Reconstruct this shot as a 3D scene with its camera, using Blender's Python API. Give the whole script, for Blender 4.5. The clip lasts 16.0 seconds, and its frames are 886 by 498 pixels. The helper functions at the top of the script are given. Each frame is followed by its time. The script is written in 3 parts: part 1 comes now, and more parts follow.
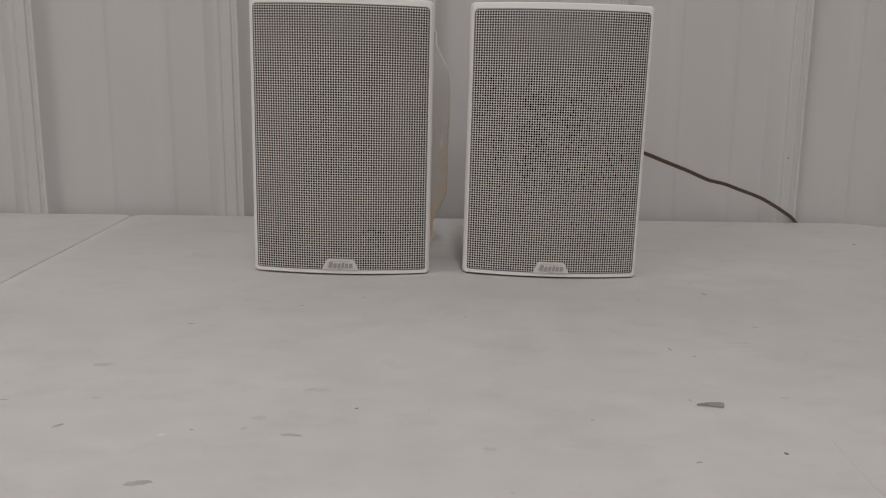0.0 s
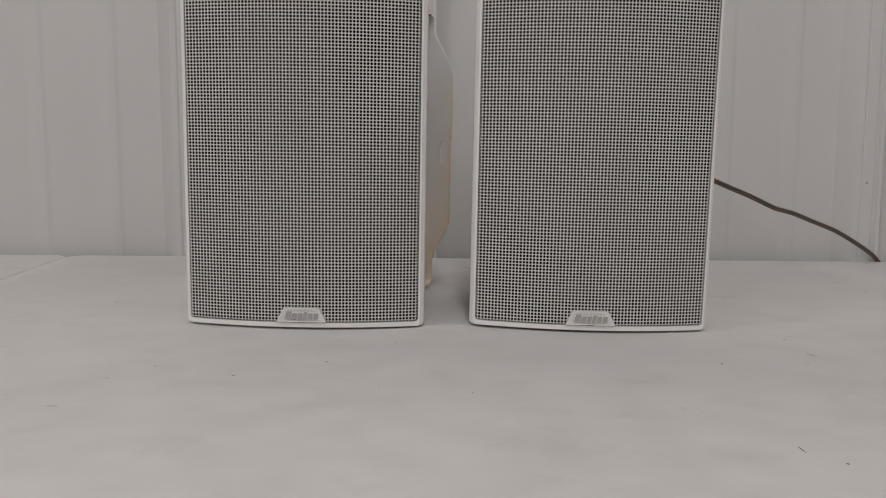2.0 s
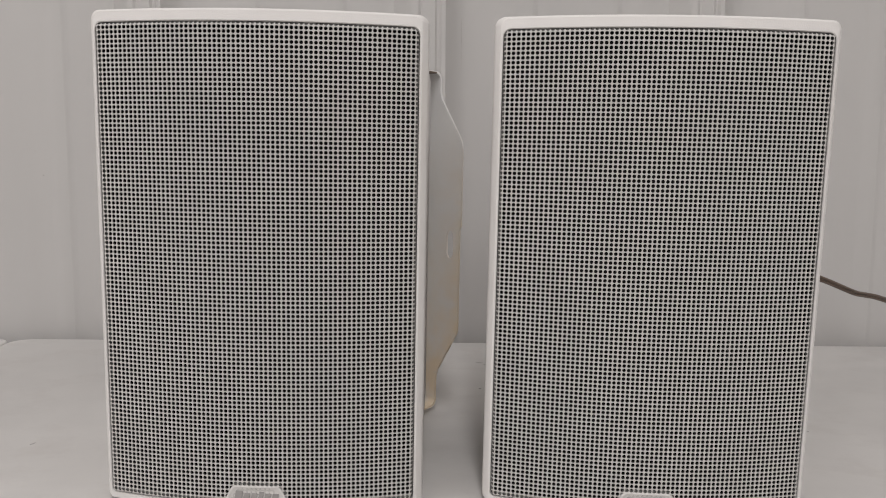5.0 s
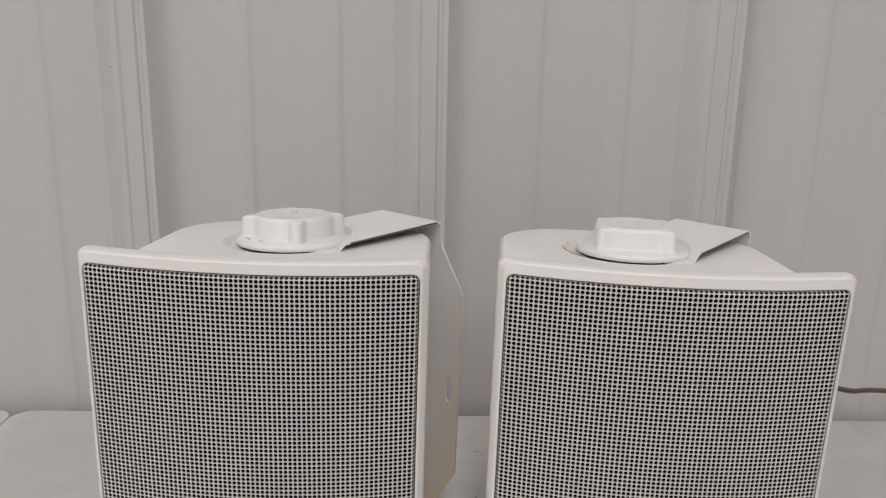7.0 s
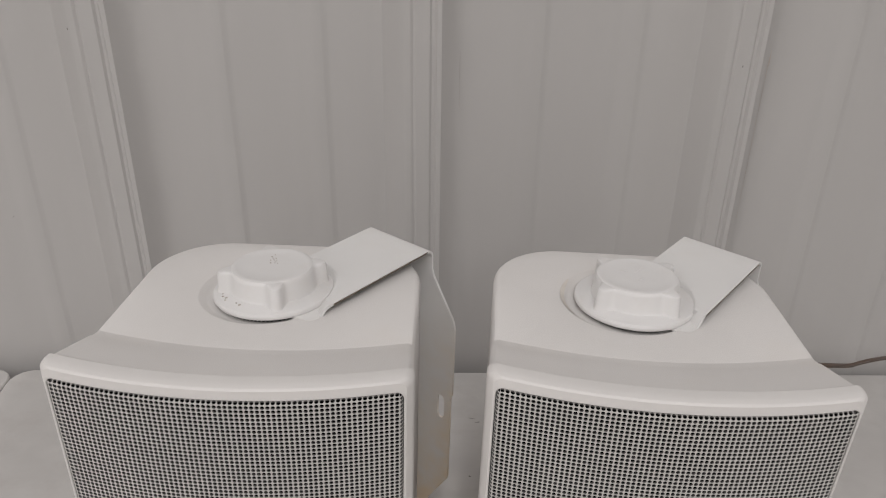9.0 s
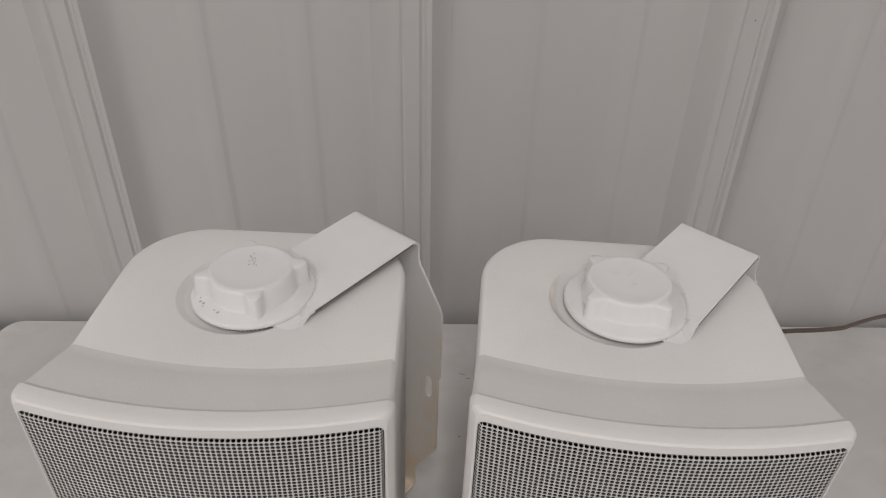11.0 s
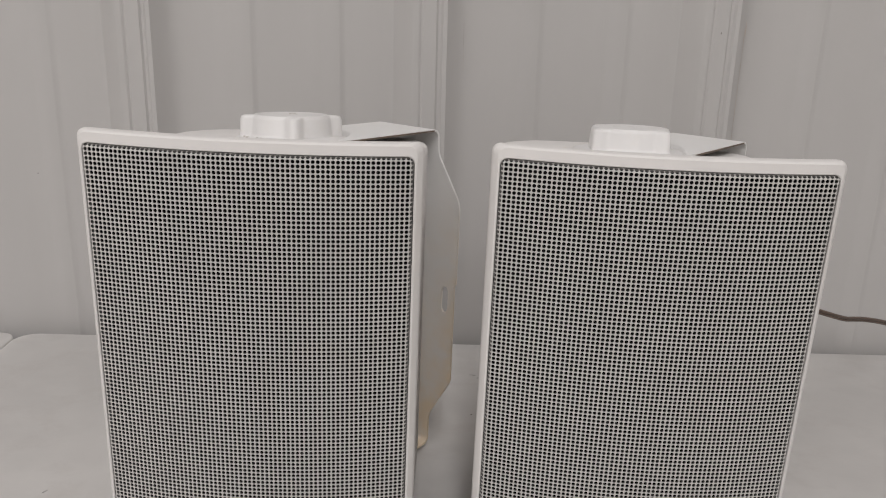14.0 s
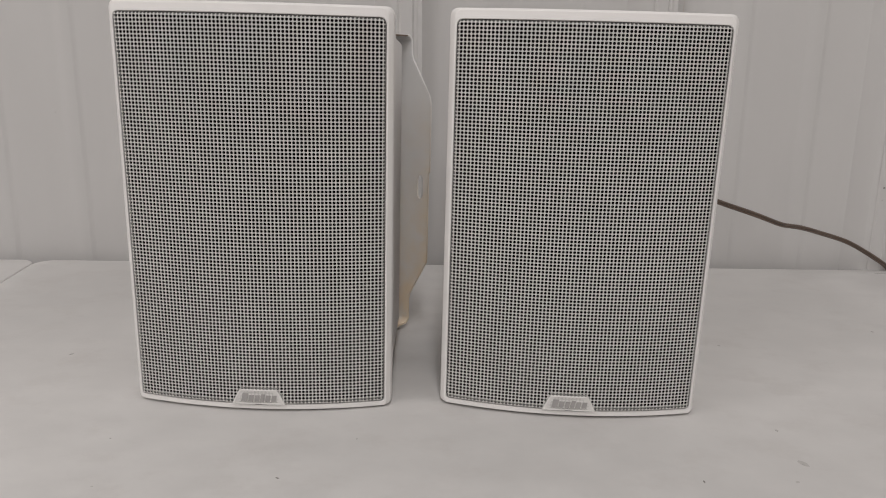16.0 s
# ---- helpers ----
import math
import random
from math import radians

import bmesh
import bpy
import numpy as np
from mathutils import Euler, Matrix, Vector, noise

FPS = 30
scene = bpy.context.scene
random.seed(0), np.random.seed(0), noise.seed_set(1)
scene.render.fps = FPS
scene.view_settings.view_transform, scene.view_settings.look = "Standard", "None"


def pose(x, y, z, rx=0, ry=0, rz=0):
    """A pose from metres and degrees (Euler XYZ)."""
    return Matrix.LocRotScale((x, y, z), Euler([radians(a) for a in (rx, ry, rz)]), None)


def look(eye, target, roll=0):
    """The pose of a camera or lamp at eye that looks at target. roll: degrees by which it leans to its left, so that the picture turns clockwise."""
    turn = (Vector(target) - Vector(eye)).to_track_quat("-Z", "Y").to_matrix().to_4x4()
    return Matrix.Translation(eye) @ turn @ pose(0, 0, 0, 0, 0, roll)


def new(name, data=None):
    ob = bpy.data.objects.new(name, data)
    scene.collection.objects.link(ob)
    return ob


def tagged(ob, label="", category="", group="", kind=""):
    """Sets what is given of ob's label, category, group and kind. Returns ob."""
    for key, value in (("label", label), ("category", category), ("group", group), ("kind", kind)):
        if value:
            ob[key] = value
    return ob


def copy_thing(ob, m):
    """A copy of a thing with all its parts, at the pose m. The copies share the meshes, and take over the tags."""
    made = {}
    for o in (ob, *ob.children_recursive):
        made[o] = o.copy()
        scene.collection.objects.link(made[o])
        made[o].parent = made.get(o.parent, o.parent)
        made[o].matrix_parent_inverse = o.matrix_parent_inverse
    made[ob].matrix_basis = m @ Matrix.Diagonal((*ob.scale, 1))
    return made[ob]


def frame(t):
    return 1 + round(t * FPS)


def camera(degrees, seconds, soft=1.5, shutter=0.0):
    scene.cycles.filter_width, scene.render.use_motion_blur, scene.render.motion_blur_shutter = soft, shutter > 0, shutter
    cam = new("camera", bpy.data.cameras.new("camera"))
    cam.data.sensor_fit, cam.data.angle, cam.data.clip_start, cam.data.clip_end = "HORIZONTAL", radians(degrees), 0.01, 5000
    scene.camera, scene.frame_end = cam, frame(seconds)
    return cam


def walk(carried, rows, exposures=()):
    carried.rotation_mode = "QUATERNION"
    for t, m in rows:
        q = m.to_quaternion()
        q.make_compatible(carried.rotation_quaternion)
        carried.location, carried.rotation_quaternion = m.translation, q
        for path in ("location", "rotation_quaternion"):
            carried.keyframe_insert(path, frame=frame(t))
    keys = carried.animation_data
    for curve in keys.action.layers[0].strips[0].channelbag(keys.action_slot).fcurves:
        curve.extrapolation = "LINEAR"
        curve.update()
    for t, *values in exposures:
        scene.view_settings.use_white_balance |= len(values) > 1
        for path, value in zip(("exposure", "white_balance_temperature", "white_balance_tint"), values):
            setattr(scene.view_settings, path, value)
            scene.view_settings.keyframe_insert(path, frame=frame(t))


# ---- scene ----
cam = camera(61.3, 16.0, soft=1.1)
PATH = [
    (0, (-0.0485, -0.8898, 0.1478), (0.0869, 1.0644, -0.2554), 1.35),
    (0.5, (-0.0438, -0.8479, 0.1385), (0.0873, 1.1190, -0.1994), 1.14),
    (1, (-0.0408, -0.8102, 0.1268), (0.0835, 1.1633, -0.1732), 0.94),
    (1.5, (-0.0372, -0.7678, 0.1189), (0.0721, 1.2102, -0.1561), 0.88),
    (2, (-0.0300, -0.7289, 0.1105), (0.0742, 1.2501, -0.1597), 0.92),
    (2.5, (-0.0292, -0.6977, 0.1073), (0.0680, 1.2832, -0.1506), 1.05),
    (3, (-0.0261, -0.6667, 0.1061), (0.0681, 1.3156, -0.1425), 1.17),
    (3.5, (-0.0275, -0.6350, 0.1121), (0.0486, 1.3495, -0.1243), 1.12),
    (3.7, (-0.0271, -0.6252, 0.1146), (0.0519, 1.3601, -0.1143), 1.08),
    (5.8, (-0.0170, -0.6015, 0.2122), (0.0319, 1.3724, -0.1062), 1.03),
    (6, (-0.0183, -0.6001, 0.2249), (0.0282, 1.3719, -0.1053), 1.08),
    (6.5, (-0.0234, -0.5855, 0.2732), (0.0300, 1.3719, -0.1337), 1.66),
    (7, (-0.0223, -0.5691, 0.3042), (0.0482, 1.3612, -0.2144), 1.77),
    (7.5, (-0.0237, -0.5562, 0.3210), (0.0471, 1.3375, -0.3186), 1.97),
    (8, (-0.0164, -0.5338, 0.3563), (0.0573, 1.3188, -0.3937), 1.99),
    (8.5, (-0.0198, -0.5195, 0.3818), (0.0519, 1.2900, -0.4672), 1.79),
    (9, (-0.0156, -0.5046, 0.3997), (0.0491, 1.2554, -0.5480), 1.69),
    (9.5, (-0.0099, -0.4888, 0.4209), (0.0493, 1.2158, -0.6235), 1.41),
    (10, (-0.0071, -0.4674, 0.4343), (0.0474, 1.1611, -0.7254), 1.31),
    (10.2, (-0.0075, -0.4605, 0.4398), (0.0520, 1.1280, -0.7750), 1.90),
    (12.3, (-0.0125, -0.5015, 0.4030), (0.0600, 1.2530, -0.5530), 2.05),
    (12.5, (-0.0150, -0.5172, 0.3854), (0.0583, 1.2787, -0.4917), 2.21),
    (13, (-0.0121, -0.5491, 0.3378), (0.0469, 1.3005, -0.4208), 2.12),
    (13.5, (-0.0154, -0.5635, 0.2942), (0.0434, 1.3249, -0.3620), 2.18),
    (14, (-0.0177, -0.5833, 0.2698), (0.0459, 1.3270, -0.3190), 2.29),
    (14.5, (-0.0145, -0.6135, 0.2415), (0.0482, 1.3053, -0.3190), 2.16),
    (15, (-0.0179, -0.6427, 0.2187), (0.0534, 1.2772, -0.3369), 2.16),
    (15.5, (-0.0180, -0.6633, 0.2019), (0.0655, 1.2546, -0.3592), 2.15),
    (16, (-0.0059, -0.6724, 0.2014), (0.0748, 1.2564, -0.3214), 1.41),
]
walk(cam, [(t, look(e, g, r)) for t, e, g, r in PATH], exposures=[(0.0, -0.41), (1.0, -0.36), (3.5, -0.06), (6.0, 0.05), (7.0, 0.0), (8.5, -0.18), (10.0, -0.22), (12.5, -0.28), (13.5, -0.12), (15.0, -0.04), (16.0, -0.03)])

# ---- world and light ----
world = bpy.data.worlds.new("world")
scene.world = world
world.use_nodes = True
world.node_tree.nodes["Background"].inputs[0].default_value = (1.0, 0.97, 0.93, 1)
world.node_tree.nodes["Background"].inputs[1].default_value = 0.02


def tube_lamp(name, x, y, z, sx, sy, watts, colour=(0.995, 0.98, 0.988)):
    """A run of shop tubes, shining down."""
    data = bpy.data.lights.new(name, "AREA")
    data.shape, data.size, data.size_y, data.energy, data.color = "RECTANGLE", sx, sy, watts, colour
    ob = new(name, data)
    ob.matrix_world = pose(x, y, z)
    return ob


# rows of shop tubes under the ceiling, running away from the ribbed wall
tube_lamp("ceiling_tube_lamp", -2.9, -3.4, 3.15, 0.3, 5.0, 80)
tube_lamp("ceiling_tube_lamp", 0.05, -3.4, 3.15, 0.3, 5.0, 78)
tube_lamp("ceiling_tube_lamp", 2.6, -3.4, 3.15, 0.3, 5.0, 37)


# ---- materials ----
def paint(name, colour, rough=0.45, mottle=0.05, bump=0.02, scale=40.0, grain=900.0, dirt=None, dirt_amount=0.0, dirt_scale=6.0, metal=0.0, spec=0.5, drawn=(1, 1, 1), wear=None):
    """Painted or moulded surface: two scales of tone, fine relief, optional dirt of its own shape."""
    m = bpy.data.materials.new(name)
    m.use_nodes = True
    nt = m.node_tree
    n, l = nt.nodes, nt.links
    b = n["Principled BSDF"]
    tex = n.new("ShaderNodeTexCoord")
    tc = n.new("ShaderNodeMapping")
    tc.inputs["Scale"].default_value = drawn
    l.new(tex.outputs["Object"], tc.inputs["Vector"])
    n1 = n.new("ShaderNodeTexNoise")
    n1.inputs["Scale"].default_value, n1.inputs["Detail"].default_value = scale, 5
    l.new(tc.outputs["Vector"], n1.inputs["Vector"])
    n2 = n.new("ShaderNodeTexNoise")
    n2.inputs["Scale"].default_value, n2.inputs["Detail"].default_value = scale * 0.14, 3
    l.new(tc.outputs["Vector"], n2.inputs["Vector"])
    add = n.new("ShaderNodeMath")
    add.operation = "ADD"
    l.new(n1.outputs[0], add.inputs[0])
    l.new(n2.outputs[0], add.inputs[1])
    ramp = n.new("ShaderNodeMapRange")
    ramp.inputs[1].default_value, ramp.inputs[2].default_value = 0.7, 1.3
    ramp.inputs[3].default_value, ramp.inputs[4].default_value = 1 - mottle, 1 + mottle
    l.new(add.outputs[0], ramp.inputs[0])
    mul = n.new("ShaderNodeMix")
    mul.data_type, mul.blend_type = "RGBA", "MULTIPLY"
    mul.inputs["Factor"].default_value = 1.0
    mul.inputs[6].default_value = (*colour, 1)
    l.new(ramp.outputs[0], mul.inputs[7])
    out = mul.outputs[2]
    if dirt:
        n3 = n.new("ShaderNodeTexNoise")
        n3.inputs["Scale"].default_value, n3.inputs["Detail"].default_value, n3.inputs["Roughness"].default_value = dirt_scale, 6, 0.65
        l.new(tc.outputs["Vector"], n3.inputs["Vector"])
        r3 = n.new("ShaderNodeMapRange")
        r3.inputs[1].default_value, r3.inputs[2].default_value = 0.52, 0.72
        r3.inputs[3].default_value, r3.inputs[4].default_value = 0.0, dirt_amount
        l.new(n3.outputs[0], r3.inputs[0])
        mix = n.new("ShaderNodeMix")
        mix.data_type = "RGBA"
        mix.inputs[7].default_value = (*dirt, 1)
        l.new(r3.outputs[0], mix.inputs["Factor"])
        l.new(out, mix.inputs[6])
        out = mix.outputs[2]
    if wear:
        # stain whose strength the mesh carries, broken up by noise
        at = n.new("ShaderNodeAttribute")
        at.attribute_name = "wear"
        n5 = n.new("ShaderNodeTexNoise")
        n5.inputs["Scale"].default_value, n5.inputs["Detail"].default_value = 90.0, 4
        l.new(tc.outputs["Vector"], n5.inputs["Vector"])
        r5 = n.new("ShaderNodeMapRange")
        r5.inputs[1].default_value, r5.inputs[2].default_value, r5.inputs[3].default_value, r5.inputs[4].default_value = 0.3, 0.7, 0.45, 1.2
        l.new(n5.outputs[0], r5.inputs[0])
        m5 = n.new("ShaderNodeMath")
        m5.operation, m5.use_clamp = "MULTIPLY", True
        l.new(at.outputs["Fac"], m5.inputs[0])
        l.new(r5.outputs[0], m5.inputs[1])
        mix5 = n.new("ShaderNodeMix")
        mix5.data_type = "RGBA"
        mix5.inputs[7].default_value = (*wear, 1)
        l.new(m5.outputs[0], mix5.inputs["Factor"])
        l.new(out, mix5.inputs[6])
        out = mix5.outputs[2]
    l.new(out, b.inputs["Base Color"])
    rr = n.new("ShaderNodeMapRange")
    rr.inputs[1].default_value, rr.inputs[2].default_value = 0.3, 0.7
    rr.inputs[3].default_value, rr.inputs[4].default_value = rough - 0.06, rough + 0.06
    l.new(n1.outputs[0], rr.inputs[0])
    l.new(rr.outputs[0], b.inputs["Roughness"])
    b.inputs["Metallic"].default_value = metal
    b.inputs["Specular IOR Level"].default_value = spec
    if bump:
        n4 = n.new("ShaderNodeTexNoise")
        n4.inputs["Scale"].default_value, n4.inputs["Detail"].default_value = grain, 2
        l.new(tc.outputs["Vector"], n4.inputs["Vector"])
        bp = n.new("ShaderNodeBump")
        bp.inputs["Strength"].default_value, bp.inputs["Distance"].default_value = bump, 0.001
        l.new(n4.outputs[0], bp.inputs["Height"])
        l.new(bp.outputs[0], b.inputs["Normal"])
    return m


M_WALL = paint("wall_metal_paint", (0.495, 0.479, 0.468), 0.42, 0.035, 0.05, 22.0, 60.0, (0.46, 0.442, 0.425), 0.30, 9.0, drawn=(1, 1, 0.12))
M_TABLE = paint("table_laminate", (0.63, 0.609, 0.590), 0.50, 0.065, 0.05, 46.0, 500.0, (0.49, 0.455, 0.43), 0.34, 34.0, drawn=(0.7, 1, 1))
M_CAB = paint("cabinet_plastic", (0.75, 0.725, 0.706), 0.50, 0.018, 0.16, 30.0, 1800.0, (0.70, 0.63, 0.55), 0.20, 14.0)
# shade inside the grille holes, put into the colour of their walls
M_HOLE_SHADE = paint("shaded_hole_wall", (0.11, 0.105, 0.10), 0.7, 0.1, 0.0, 60.0)
M_GRILLE = paint("grille_paint", (0.55, 0.534, 0.515), 0.55, 0.04, 0.0, 60.0)
M_KNOB = paint("knob_plastic", (0.775, 0.76, 0.75), 0.38, 0.02, 0.03, 40.0, 700.0, (0.66, 0.60, 0.54), 0.18, 60.0)
M_BRACKET = paint("bracket_paint", (0.775, 0.763, 0.75), 0.42, 0.02, 0.06, 30.0, 1200.0, (0.71, 0.665, 0.61), 0.25, 22.0, wear=(0.82, 0.68, 0.51))
M_KNOB_OLD = paint("yellowed_knob_plastic", (0.76, 0.68, 0.60), 0.42, 0.03, 0.03, 40.0, 700.0, (0.62, 0.50, 0.38), 0.4, 40.0)
# brown worn steel, coloured darker to draw the shade line under the arm
M_EDGE_SHADE = paint("bracket_worn_shaded_edge", (0.14, 0.105, 0.078), 0.6, 0.15, 0.1, 120.0, 1500.0)
M_DARK = paint("dark_cloth", (0.009, 0.009, 0.009), 0.9, 0.1, 0.0, spec=0.05)
M_INNER = paint("dark_gap", (0.03, 0.028, 0.026), 0.8, 0.1, 0.0)
M_BADGE = paint("badge_silver", (0.68, 0.66, 0.64), 0.35, 0.02, 0.02, 80.0, 1500.0)
M_INK = paint("badge_ink", (0.33, 0.315, 0.305), 0.5, 0.05, 0.0)
M_CORD = paint("cord_plastic", (0.10, 0.068, 0.05), 0.38, 0.15, 0.05, 60.0, 400.0)
M_SCUFF = paint("scuff_grey", (0.46, 0.44, 0.42), 0.7, 0.2, 0.0, 300.0)
M_SMEAR = paint("faint_smear", (0.565, 0.543, 0.523), 0.6, 0.08, 0.0, 200.0)
M_SPECK = paint("speck_dark", (0.22, 0.205, 0.19), 0.7, 0.2, 0.0, 300.0)
M_RUST = paint("rust_stain", (0.50, 0.43, 0.375), 0.7, 0.2, 0.0, 200.0)
M_BROWN = paint("brown_speck", (0.47, 0.42, 0.37), 0.7, 0.2, 0.0, 300.0)
M_YELLOW = paint("yellowed_plastic", (0.735, 0.69, 0.635), 0.55, 0.1, 0.0, 200.0)
M_FAINT = paint("faint_emboss", (0.72, 0.70, 0.69), 0.5, 0.05, 0.0, 200.0)
M_SEAMC = paint("faint_scratch", (0.62, 0.595, 0.57), 0.6, 0.05, 0.0, 200.0)
M_CHIP = paint("paint_chip", (0.43, 0.42, 0.405), 0.5, 0.1, 0.0, 300.0)
M_ROOM = paint("room_paint", (0.78, 0.76, 0.735), 0.7, 0.05, 0.0, 3.0)
M_FLOOR = paint("concrete_floor", (0.42, 0.405, 0.385), 0.6, 0.12, 0.1, 5.0, 80.0)
M_LEG = paint("leg_steel", (0.35, 0.35, 0.35), 0.4, 0.05, 0.02, 30.0, 500.0, metal=0.6)


# ---- mesh helpers ----
def mesh_object(name, bm, material, parent=None, label="", smooth=None):
    bmesh.ops.recalc_face_normals(bm, faces=bm.faces)
    me = bpy.data.meshes.new(name)
    bm.to_mesh(me)
    bm.free()
    for mat in (material if isinstance(material, (list, tuple)) else [material]):
        me.materials.append(mat)
    if smooth is not None:
        me.shade_smooth()
        me.set_sharp_from_angle(angle=radians(smooth))
    ob = new(name, me)
    if parent:
        ob.parent = parent
    if label:
        ob["label"] = label
    return ob


def part(name, bm, material, parent, label="", smooth=None):
    return mesh_object(name, bm, material, parent, label, smooth)


def loft(bm, rings, closed=True, cap_start=False, cap_end=False):
    """Joins rings of equal length with quads."""
    vs = [[bm.verts.new(p) for p in r] for r in rings]
    n = len(rings[0])
    for a, b in zip(vs, vs[1:]):
        for i in range(n if closed else n - 1):
            j = (i + 1) % n
            bm.faces.new((a[i], a[j], b[j], b[i]))
    if cap_start:
        bm.faces.new(vs[0])
    if cap_end:
        bm.faces.new(vs[-1])
    return vs


def lathe(bm, profile, n=64, centre=(0, 0)):
    rings = [[(centre[0] + r * math.cos(2 * math.pi * i / n), centre[1] + r * math.sin(2 * math.pi * i / n), z) for i in range(n)] for r, z in profile]
    return loft(bm, rings, True, True, True)


def block(bm, x0, x1, y0, y1, z0, z1, bevel=0.0):
    made = bmesh.ops.create_cube(bm, size=1.0)["verts"]
    for v in made:
        v.co = Vector(((x0 + x1) / 2 + v.co.x * (x1 - x0), (y0 + y1) / 2 + v.co.y * (y1 - y0), (z0 + z1) / 2 + v.co.z * (z1 - z0)))
    if bevel:
        es = {e for v in made for e in v.link_edges}
        bmesh.ops.bevel(bm, geom=list(es), offset=bevel, segments=2, affect="EDGES")


def round_rect(x0, x1, y0, y1, radii, n=8):
    """Outline of a rectangle with its own radius at each corner, anticlockwise from the lower left."""
    pts = []
    for (cx, cy, sx, sy, a0), r in zip(((x0, y0, 1, 1, 180), (x1, y0, -1, 1, 270), (x1, y1, -1, -1, 0), (x0, y1, 1, -1, 90)), radii):
        for i in range(n + 1):
            a = radians(a0 + 90 * i / n)
            pts.append((cx + sx * r + r * math.cos(a), cy + sy * r + r * math.sin(a)))
    return pts


# ---- the shell of the room ----
PITCH, RIB, LEAN, BACK, STAND = 0.2286, 0.0140, -0.0115, 0.031, 0.0138


def wall_profile():
    """Section of the steel panel: a tall rib every nine inches with a lapped seam on it, two low ribs between."""
    prof = []
    for k in range(-18, 22):
        x = k * PITCH
        prof += [(x - 0.047, RIB), (x - 0.044, RIB - 0.0001), (x - 0.040, RIB - 0.0010), (x - 0.026, 0.0010), (x - 0.0235, 0.0), (x - 0.0200, 0.0), (x - 0.0182, 0.0009), (x - 0.0164, 0.0), (x - 0.0066, 0.0), (x - 0.0050, 0.0014),
                 (x - 0.0030, 0.0012), (x - 0.0012, -0.0006), (x + 0.0020, -0.0006), (x + 0.0034, 0.0010), (x + 0.0070, 0.0050), (x + 0.0112, 0.0098), (x + 0.0150, RIB - 0.0018), (x + 0.0190, RIB - 0.0005), (x + 0.0250, RIB), (x + 0.0310, RIB)]
        for c in (0.0707, 0.1410):
            prof += [(x + c - 0.0120, RIB), (x + c - 0.0095, RIB - 0.0001), (x + c - 0.0040, RIB - 0.0011), (x + c - 0.0015, RIB - 0.00125), (x + c + 0.0042, RIB - 0.0014), (x + c + 0.0054, RIB - 0.0012), (x + c + 0.0078, RIB - 0.0001), (x + c + 0.0095, RIB), (x + c + 0.0120, RIB)]
    return prof


PROFILE = wall_profile()


def wall_y(x, z):
    """How far back the panel's face lies at x and height z."""
    return float(np.interp(x - LEAN * z, [p[0] for p in PROFILE], [p[1] for p in PROFILE])) + STAND + BACK * z


def ribbed_wall():
    """Painted steel panel over the whole wall."""
    prof = PROFILE
    bm = bmesh.new()
    rows = []
    for z in np.linspace(-0.76, 3.3, 28):
        rows.append([bm.verts.new((x + LEAN * z, y + STAND + BACK * z, z)) for x, y in prof])
    for a, b in zip(rows, rows[1:]):
        for i in range(len(prof) - 1):
            bm.faces.new((a[i], a[i + 1], b[i + 1], b[i]))
    back = []
    for z in (-0.76, 3.3):
        back.append([bm.verts.new((prof[0][0] + LEAN * z, 0.16, z)), bm.verts.new((prof[-1][0] + LEAN * z, 0.16, z))])
    bm.faces.new((back[0][0], back[0][1], back[1][1], back[1][0]))
    bm.faces.new(rows[0] + back[0][::-1])
    bm.faces.new(rows[-1] + back[1][::-1])
    bm.faces.new([r[0] for r in rows] + [back[1][0], back[0][0]])
    bm.faces.new([r[-1] for r in rows] + [back[1][1], back[0][1]])
    return tagged(mesh_object("wall_north", bm, M_WALL, smooth=25), "white painted ribbed steel wall panel behind the table", "wall", kind="structure")


wall = ribbed_wall()
for nm, box, mat, txt in (
        ("floor", (-4.1, 4.7, -6.2, 0.1, -0.86, -0.76), M_FLOOR, "plain grey concrete floor"),
        ("ceiling", (-4.1, 4.7, -6.2, 0.1, 3.3, 3.4), M_ROOM, "plain pale ceiling over the shop"),
        ("wall_west", (-4.2, -4.1, -6.2, 0.1, -0.76, 3.3), M_ROOM, "plain pale side wall"),
        ("wall_east", (4.7, 4.8, -6.2, 0.1, -0.76, 3.3), M_ROOM, "plain pale side wall"),
        ("wall_south", (-4.1, 4.7, -6.3, -6.2, -0.76, 3.3), M_ROOM, "plain pale wall opposite the ribbed one")):
    bm = bmesh.new()
    block(bm, *box)
    tagged(mesh_object(nm, bm, mat), txt, nm.split("_")[0], kind="structure")


